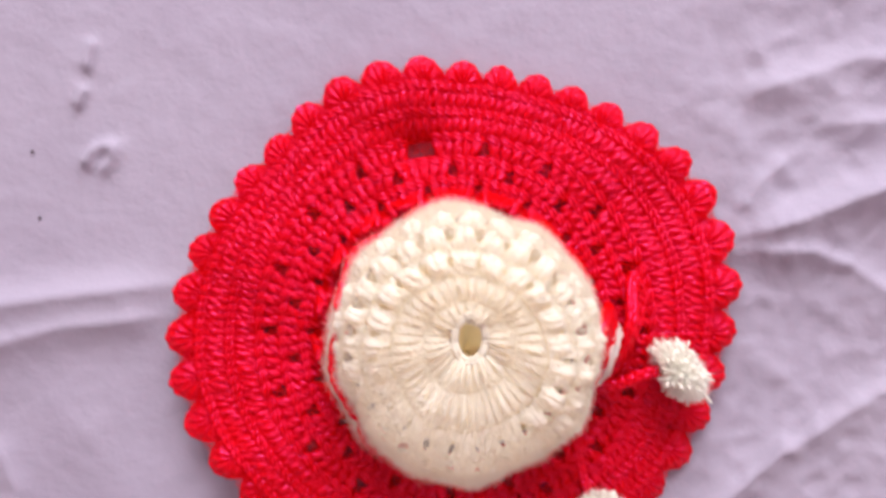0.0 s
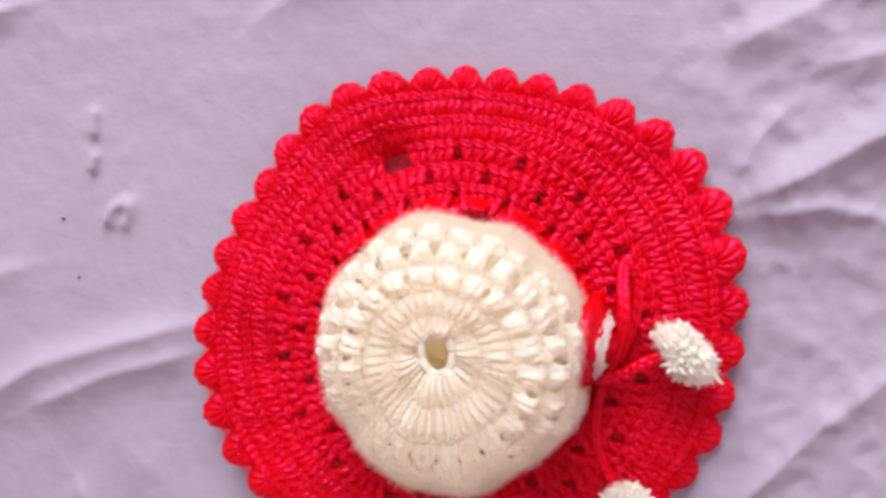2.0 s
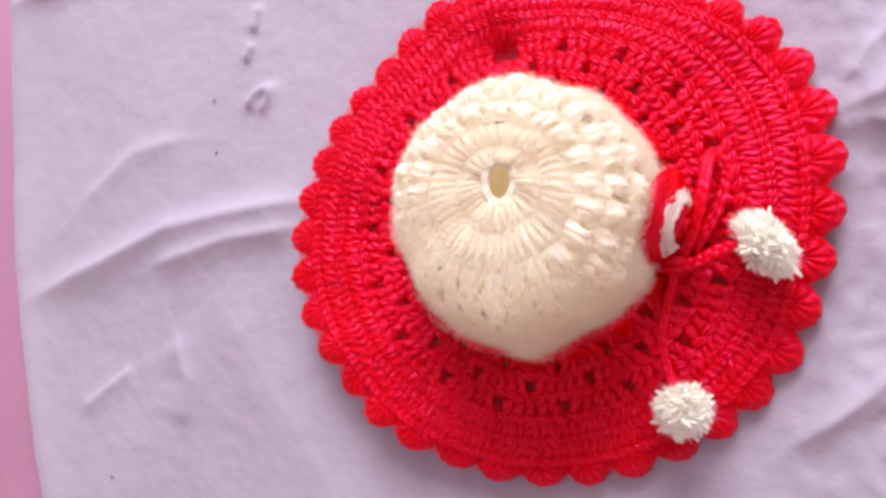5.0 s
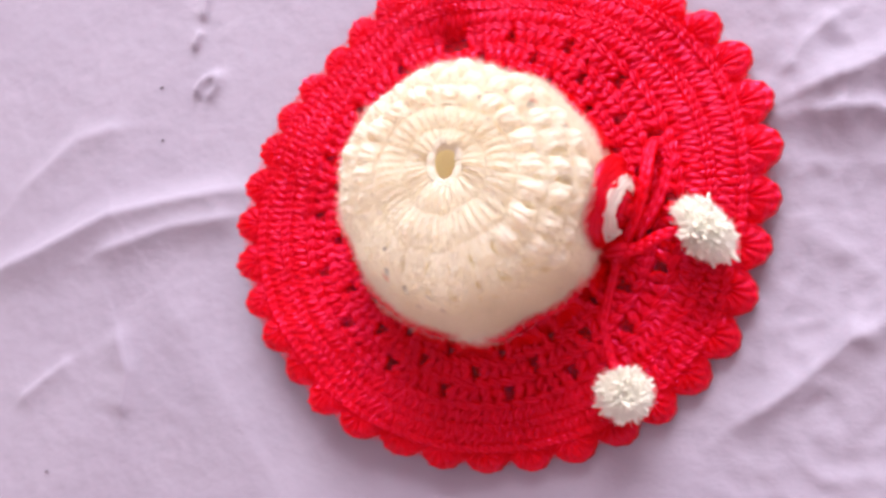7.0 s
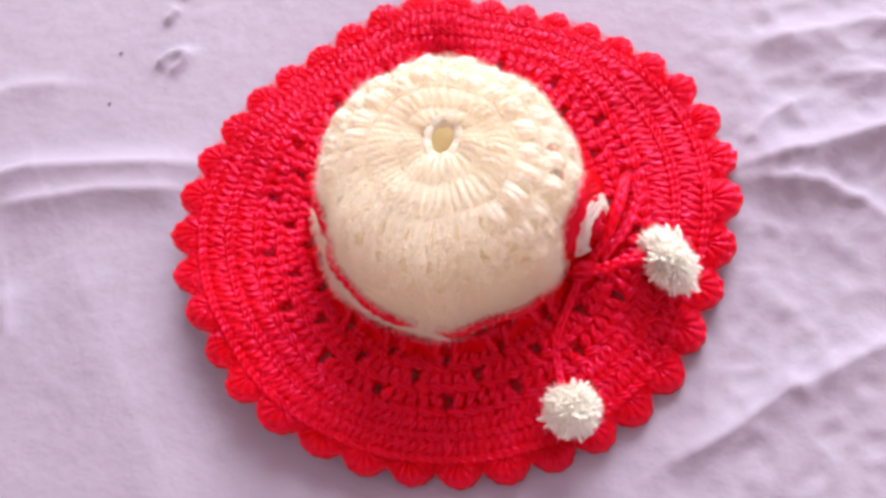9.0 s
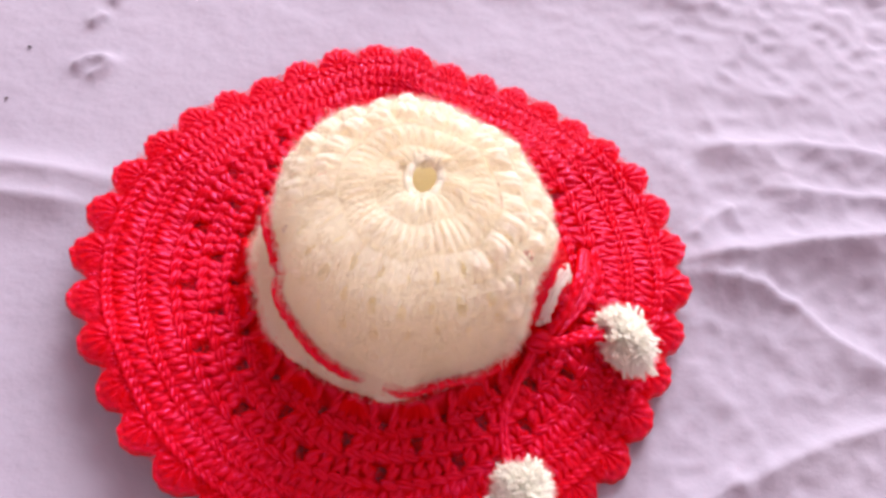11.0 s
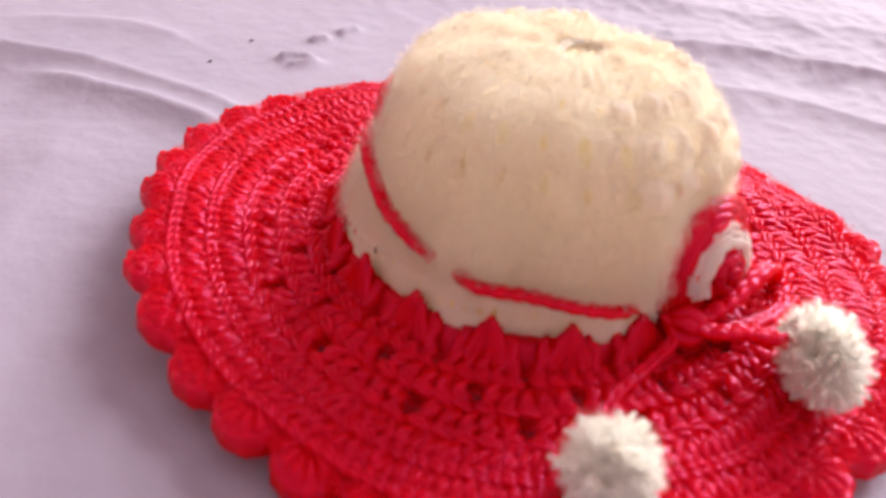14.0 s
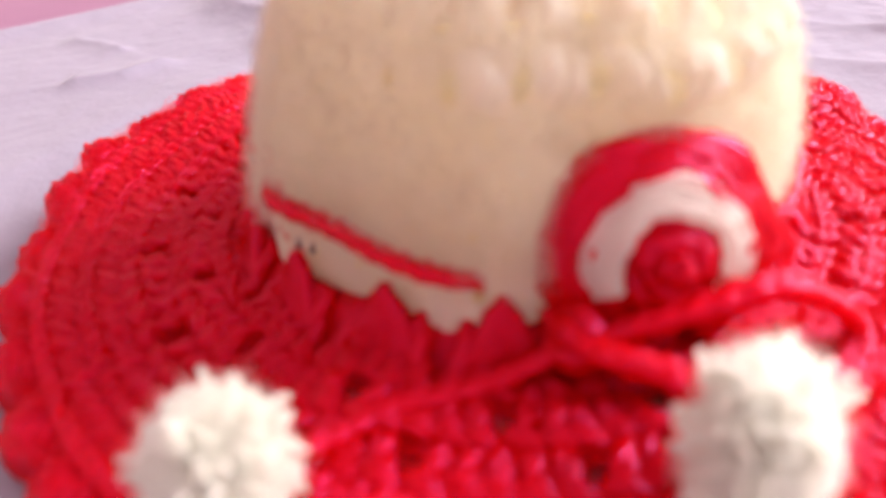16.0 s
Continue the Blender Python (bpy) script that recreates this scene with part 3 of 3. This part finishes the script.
def crown_round(i, s0, s1, count, kind):
    """One round as a grid: angles, places, and which squares are fabric."""
    top = i < 2
    per, rows = (18, 34) if top else (10, 24) if kind == "posts" else (36, 30)
    n = count * per
    A, V = np.meshgrid(np.linspace(0, 2 * math.pi, n, endpoint=False), np.linspace(0, 1, rows))
    cell = A * count / (2 * math.pi)
    u = cell % 1 - 0.5
    which = np.floor(cell).astype(int) % count
    g = np.random.default_rng(100 + i)
    size, lean, drift = g.uniform(0.65, 1.25, count)[which], g.normal(0, 0.10, count)[which], g.uniform(0, 6.28, count)[which]
    way = s0 + (s1 - s0) * V
    rim = np.exp(-((V - 0.95) / 0.06) ** 2) + np.exp(-((V + 0.05) / 0.06) ** 2)
    full = fluff(A)
    if kind == "posts":
        rib = np.abs(np.cos(math.pi * (u + lean * np.sin(math.pi * V)))) ** 0.7
        ply = np.cos(2 * math.pi * (u * 1.4 + V * (s1 - s0) / 0.0021) + drift)
        H = (0.0015 if top else 0.0006) * (size * rib + (0.75 if top else 0)) * np.sin(math.pi * np.clip(V, 0.02, 0.98)) ** 0.7 + 0.00016 * ply * rib
        H = H + (0.0 if top else 0.0004) * rim * (0.7 + 0.45 * np.cos(2 * math.pi * (cell + 0.3 * V)))
        if i == 5:
            H = H + 0.7 * lumps_at(A, way) * full
        H = H * (0.4 + 0.6 * full) if i > 4 else H
    else:
        rib = np.clip(np.cos(math.pi * u * 0.96), 0, 1) ** 0.6
        strand = np.abs(np.cos(3 * math.pi * (u + lean * V) * (1.25 - 0.4 * np.sin(math.pi * V)) + drift)) ** 0.8
        H = (0.0030 * size * rib + 0.0007 * strand * rib) * np.sin(math.pi * np.clip(V, 0.03, 0.97)) ** 0.55
        H = H * (0.22 + 0.78 * full) + 0.6 * lumps_at(A, way) * (0.25 + 0.75 * full) + 0.0003 * rim * (1 + 0.5 * np.cos(10 * math.pi * u))
    H = H + 0.00022 * wave_noise(A * 0.042, way, 31, 1500) + 0.00016 * wave_noise(A * 0.042, way, 32, 3200)
    P = crown_at(A, way, H)
    # open gaps between the clusters; pinholes lower down, where the stitches pull apart
    edge = (np.abs(u) - 0.5) * 2 * math.pi / count * crown_r(way)
    which_gap = np.round(cell).astype(int) % count
    if kind == "puffs":
        wide = (g.uniform(0.55, 1.25, count) * (0.0008, 0.0014, 0.0012)[i - 2])[which_gap]
        gap = (edge / wide) ** 2 + ((V - 0.55 - 0.08 * np.sin(drift)) * (s1 - s0) / (wide * 1.9)) ** 2 < 1
    elif i in (6, 7):
        wide = (g.uniform(0, 1, count) ** 2 * 0.00075)[which_gap] + 1e-6
        gap = (edge / wide) ** 2 + ((V - 0.9) * (s1 - s0) / (wide * 1.7)) ** 2 < 1
    else:
        gap = np.zeros(A.shape, bool)
    return P, gap, per


def patch(P, gap, columns):
    """Fabric over a run of the grid's columns."""
    rows, n = gap.shape
    columns = np.asarray(columns) % n
    k = len(columns)
    sh = Sheet()
    sh.add(P[:, columns].reshape(-1, 3), [(r * k + c, (r + 1) * k + c, (r + 1) * k + c + 1, r * k + c + 1)
                                          for r in range(rows - 1) for c in range(k - 1) if not gap[r, columns[c]]])
    return sh


for i, (s0, s1, count, kind) in enumerate(CROWN_ROUNDS):
    P, gap, per = crown_round(i, s0, s1, count, kind)
    if i == 0:
        crown = link_mesh("crown", patch(P, gap, range(count * per + 1)), CREAM, hat, "cream crocheted crown, soft and fuzzy, open ring on top")
    elif kind == "puffs":
        for k in range(count):
            link_mesh("puff_stitch", patch(P, gap, range(k * per, (k + 1) * per + 1)), CREAM, crown)
    else:
        link_mesh("stitch_round", patch(P, gap, range(count * per + 1)), CREAM, crown, "round of upright cream stitches" if i == 1 else "thin round of cream stitches, light showing through")

sh = Sheet()
t = np.linspace(0, 2 * math.pi, 65)
for rad, hh in ((0.0058, 0.0006), (0.0049, 0.0004)):
    ring = np.stack([0.0049 + rad * 0.86 * np.cos(t), 0.0087 + rad * 1.25 * np.sin(t), 0.0606 + hh + 0.0002 * np.sin(9 * t)], -1)
    sh.add(*yarn_tube(ring, 0.00095, 7, 0.18, 20))
# dome added inside the crown so its ring and gaps look lit
pad = Sheet()
pr = np.linspace(0, 1, 14)
pad.add([(0.0032 + 0.0395 * f * math.cos(k * math.pi / 24), 0.0020 + 0.0385 * f * math.sin(k * math.pi / 24),
          0.006 + 0.037 * math.sqrt(max(0.0, 1 - f ** 4)) + 0.0012 * math.sin(5 * f + 3 * k * math.pi / 24)) for f in pr for k in range(48)],
        [(i * 48 + k, (i + 1) * 48 + k, (i + 1) * 48 + (k + 1) % 48, i * 48 + (k + 1) % 48) for i in range(13) for k in range(48)])
link_mesh("glow_filler", pad, GLOW_FILLER, crown, "added pale yellow filler, stands in for the warm glow inside the crown")
link_mesh("centre_ring", sh, CREAM, crown, "cream yarn ring round the opening")


def fuzz(name, place, a, s, material, parent, length, width=0.00005, low=0.0010, high=0.0026):
    """Loose fibres standing off the yarn, curled at the tips."""
    n = len(a)
    way = rng.normal(0, 1, (n, 3))
    way[:, 2] = rng.uniform(0.1, 1.1, n)
    way *= (length * rng.uniform(0.4, 1.4, n) / np.linalg.norm(way, axis=1))[:, None]
    h = rng.uniform(low, high, n)
    curl = rng.normal(0, 0.3, (n, 3)) * np.linalg.norm(way, axis=1)[:, None]
    p0 = place(a, s, h)
    p1 = place(a + 0.4 * (way[:, 0] + curl[:, 0]) / 0.04, s + 0.4 * (way[:, 1] + curl[:, 1]), h + 0.6 * way[:, 2])
    p2 = place(a + 0.8 * (way[:, 0] - 0.5 * curl[:, 0]) / 0.04, s + 0.8 * (way[:, 1] - 0.5 * curl[:, 1]), h + 0.9 * way[:, 2])
    p3 = place(a + way[:, 0] / 0.04, s + way[:, 1], h + 0.9 * way[:, 2] + 0.3 * curl[:, 2])
    w = rng.normal(0, 1, (n, 3))
    w *= width / np.linalg.norm(w, axis=1)[:, None]
    verts = np.stack([p0 - w, p0 + w, p1 - w, p1 + w, p2 - 0.7 * w, p2 + 0.7 * w, p3], 1).reshape(-1, 3)
    sh = Sheet()
    sh.v.append(verts)
    base = np.arange(n) * 7
    for q in ((0, 1, 3, 2), (2, 3, 5, 4), (4, 5, 6)):
        sh.f.extend(map(tuple, (base[:, None] + np.array(q)).tolist()))
    return link_mesh(name, sh, material, parent, kind="stuff")


N = 95000
fuzz("fuzz", crown_at, rng.uniform(0, 6.283, N), np.sqrt(rng.uniform(0.010, 1, N)) * (CROWN_LEN - 0.016), CREAM, crown, 0.0032, 0.000045, 0.0006, 0.0024)
N = 130000
fuzz("fuzz", brim_at, rng.uniform(0, 6.283, N), np.sqrt(rng.uniform(0.0023, 0.0086, N)), RED, brim, 0.0018, 0.000045, 0.0012, 0.0028)


# ---- drawstring, rosette and pompoms ----
def cord(name, pts, radius, material, parent, label="", k=None, turns=None):
    p = smooth_path(pts, k or 12 * len(pts))
    length = float(np.linalg.norm(np.diff(p, axis=0), axis=1).sum())
    beads = np.arange(len(p)) / len(p) * length / 0.0032 * 2 * math.pi
    sh = Sheet()
    side = np.cross(np.gradient(p, axis=0), [0, 0, 1.0])
    side /= np.linalg.norm(side, axis=1)[:, None] + 1e-9
    for sg in (-1, 1):
        q = p + side * (sg * radius * 0.42)[..., None] if np.ndim(radius) else p + side * sg * radius * 0.42
        q = q + np.array([0, 0, 1.0]) * (np.sin(beads + sg * 1.4) * 0.08 * radius)[:, None]
        sh.add(*yarn_tube(q, radius * (0.74 + 0.06 * np.sin(beads * 1.0 + sg)), 8, 0.12, length / 0.004))
    return link_mesh(name, sh, material, parent, label)


def on_crown(deg0, deg1, z0, z1, k=9, h=0.0030):
    """Points round the crown's side from one angle and height to another."""
    out = []
    for u in np.linspace(0, 1, k):
        a = radians(deg0 + (deg1 - deg0) * u)
        z = z0 + (z1 - z0) * u ** 1.3
        s = float(np.interp(-z, -_prof[6:, 1], _len[6:]))
        dip = -0.0028 * (abs(2 * u - 1) ** 6)
        out.append(crown_at(np.array(a), np.array(s), np.array(h + dip)))
    return np.array(out)


for d0, d1, z0, z1 in ((170, 217, 0.046, 0.041), (214, 266, 0.0405, 0.0285), (274, 326, 0.0282, 0.0235), (20, 70, 0.024, 0.024), (76, 120, 0.024, 0.030), (124, 166, 0.030, 0.044)):
    cord("drawstring", on_crown(d0, d1, z0, z1, h=0.0034), 0.0015, RED, hat, "red crocheted drawstring threaded through the crown")

cord("drawstring", [(0.0440, -0.0145, 0.0200), (0.0480, -0.0165, 0.0170), (0.0455, -0.0260, 0.0128), (0.0432, -0.0370, 0.0120), (0.0450, -0.0470, 0.0120), (0.0480, -0.0560, 0.0145)], 0.0015, RED, hat, "red cord end running to a pompom")
cord("drawstring", [(0.0490, -0.0150, 0.0195), (0.0560, -0.0135, 0.0205), (0.0620, -0.0105, 0.0215), (0.0690, -0.0085, 0.0215)], 0.0018, RED, hat, "red cord end running to a pompom")
cord("bow_loop", [(0.0500, -0.0130, 0.0185), (0.0550, -0.0040, 0.0225), (0.0585, 0.0080, 0.0250), (0.0595, 0.0170, 0.0205), (0.0610, 0.0215, 0.0150), (0.0645, 0.0150, 0.0130), (0.0610, 0.0020, 0.0145), (0.0540, -0.0100, 0.0160)], 0.0019, RED, hat, "loop of red cord standing beside the rosette")

FLOWER = Matrix.Translation((0.0485, -0.0010, 0.0270)) @ Vector((0.93, -0.30, 0.16)).to_track_quat("Z", "Y").to_matrix().to_4x4()


def petal_ring(radius, tube, depth, start, end, lobes, wobble, strands):
    """Rings of yarn wound in the rosette's plane, one after another."""
    t = np.linspace(radians(start), radians(end), 46)
    for i in range(strands):
        f = i / max(1, strands - 1) - 0.5
        rr = radius + f * tube * 1.3 + wobble * np.sin(lobes * t + i)
        zz = depth - f * tube * 0.9 + wobble * 0.6 * np.cos(lobes * t * 1.3 + 2 * i)
        p = np.stack([rr * np.cos(t), rr * np.sin(t), zz], -1)
        p = np.array([FLOWER @ Vector(q) for q in p])
        sh = Sheet()
        sh.add(*yarn_tube(p, tube * (0.62 - 0.12 * np.abs(np.linspace(-1, 1, 46)) ** 4), 8, 0.14, 9, i))
        yield sh


outer = list(petal_ring(0.0120, 0.0034, -0.0010, -70, 260, 5, 0.0004, 4))
rosette = link_mesh("rosette", outer[0], RED, hat, "red and white crocheted rosette on the crown's side")
for sh in outer[1:]:
    link_mesh("yarn_loop", sh, RED, rosette)
for sh in petal_ring(0.0086, 0.0020, 0.0026, -35, 205, 4, 0.0003, 3):
    link_mesh("white_loop", sh, WHITE, rosette, "white loop of yarn")
for sh in petal_ring(0.0054, 0.0034, 0.0020, -180, 180, 3, 0.0005, 3):
    link_mesh("inner_loop", sh, RED, rosette)
for sh in petal_ring(0.0018, 0.0036, 0.0030, -180, 180, 2, 0.0003, 2):
    link_mesh("heart_loop", sh, RED, rosette)
knot = Sheet()
for i in range(3):
    t = np.linspace(0, 2 * math.pi, 24)
    p = np.stack([0.0490 + 0.0030 * np.cos(t), -0.0140 + 0.0024 * np.sin(t) * math.cos(i * 1.05), 0.0185 + 0.0030 * np.sin(t) * math.sin(i * 1.05 + 0.5)], -1)
    knot.add(*yarn_tube(p, 0.0018, 8, 0.14, 6, i))
link_mesh("knot", knot, RED, hat, "red knot of the drawstring")


def pompom(centre, axes, turn, count, notch):
    """A ball of cut yarn ends round a small heart; notch: the direction that the cord parts."""
    m = pose(*centre, *turn)
    inv = m.to_3x3().inverted()
    nv = (inv @ Vector(notch)).normalized()
    sh = Sheet()
    for i in range(count):
        z = 1 - 2 * (i + 0.5) / count
        a = i * 2.39996 + rng.normal(0, 0.10)
        d = Vector((math.sqrt(1 - z * z) * math.cos(a), math.sqrt(1 - z * z) * math.sin(a), z))
        if d.dot(nv) > 0.90:
            continue
        reach = rng.uniform(0.76, 1.10) * (1.0 + 0.09 * math.sin(3.1 * d.x + 5 * d.y + 4 * d.z + 9 * axes[0]))
        tip = Vector((d.x * axes[0], d.y * axes[1], d.z * axes[2])) * reach
        tip = tip + Vector(rng.normal(0, 0.0010, 3).tolist())
        bend = Vector(rng.normal(0, 0.0011, 3).tolist())
        pts = [m @ (tip * u + bend * u * (1 - u) * 3) for u in (0.12, 0.4, 0.65, 0.85, 1.0)]
        sh.add(*yarn_tube(np.array(pts), [0.0004, 0.0006, 0.00072, 0.0007, 0.00035], 6, 0.22, 1.6, rng.uniform(0, 6)))
    ring = [(math.sin(math.pi * i / 8), math.cos(math.pi * i / 8)) for i in range(9)]
    heart = np.array([m @ Vector((0.78 * axes[0] * q * math.cos(k * math.pi / 8), 0.78 * axes[1] * q * math.sin(k * math.pi / 8), 0.78 * axes[2] * c)) for q, c in ring for k in range(16)])
    sh.add(heart, [(i * 16 + k, (i + 1) * 16 + k, (i + 1) * 16 + (k + 1) % 16, i * 16 + (k + 1) % 16) for i in range(8) for k in range(16)])
    # split fibres at the cut ends
    for i in range(count * 22):
        d = Vector(rng.normal(0, 1, 3).tolist()).normalized()
        if d.dot(nv) > 0.92:
            continue
        tip = Vector((d.x * axes[0], d.y * axes[1], d.z * axes[2]))
        p0, p1 = m @ (tip * 0.80), m @ (tip * rng.uniform(0.90, 1.16) + Vector(rng.normal(0, 0.0009, 3).tolist()))
        w = Vector(rng.normal(0, 0.00009, 3).tolist())
        sh.add([p0 - w, p0 + w, p1], [(0, 1, 2)])
    return sh


link_mesh("pompom", pompom((0.0508, -0.0596, 0.0195), (0.0080, 0.0078, 0.0080), (0, 0, 20), 620, (-0.25, 0.95, 0.1)), WHITE, hat, "round white yarn pompom with cut ends")
link_mesh("pompom", pompom((0.0757, -0.0085, 0.0215), (0.0068, 0.0110, 0.0092), (0, 0, 38), 620, (-0.95, -0.1, 0.1)), WHITE, hat, "oval white yarn pompom with cut ends")
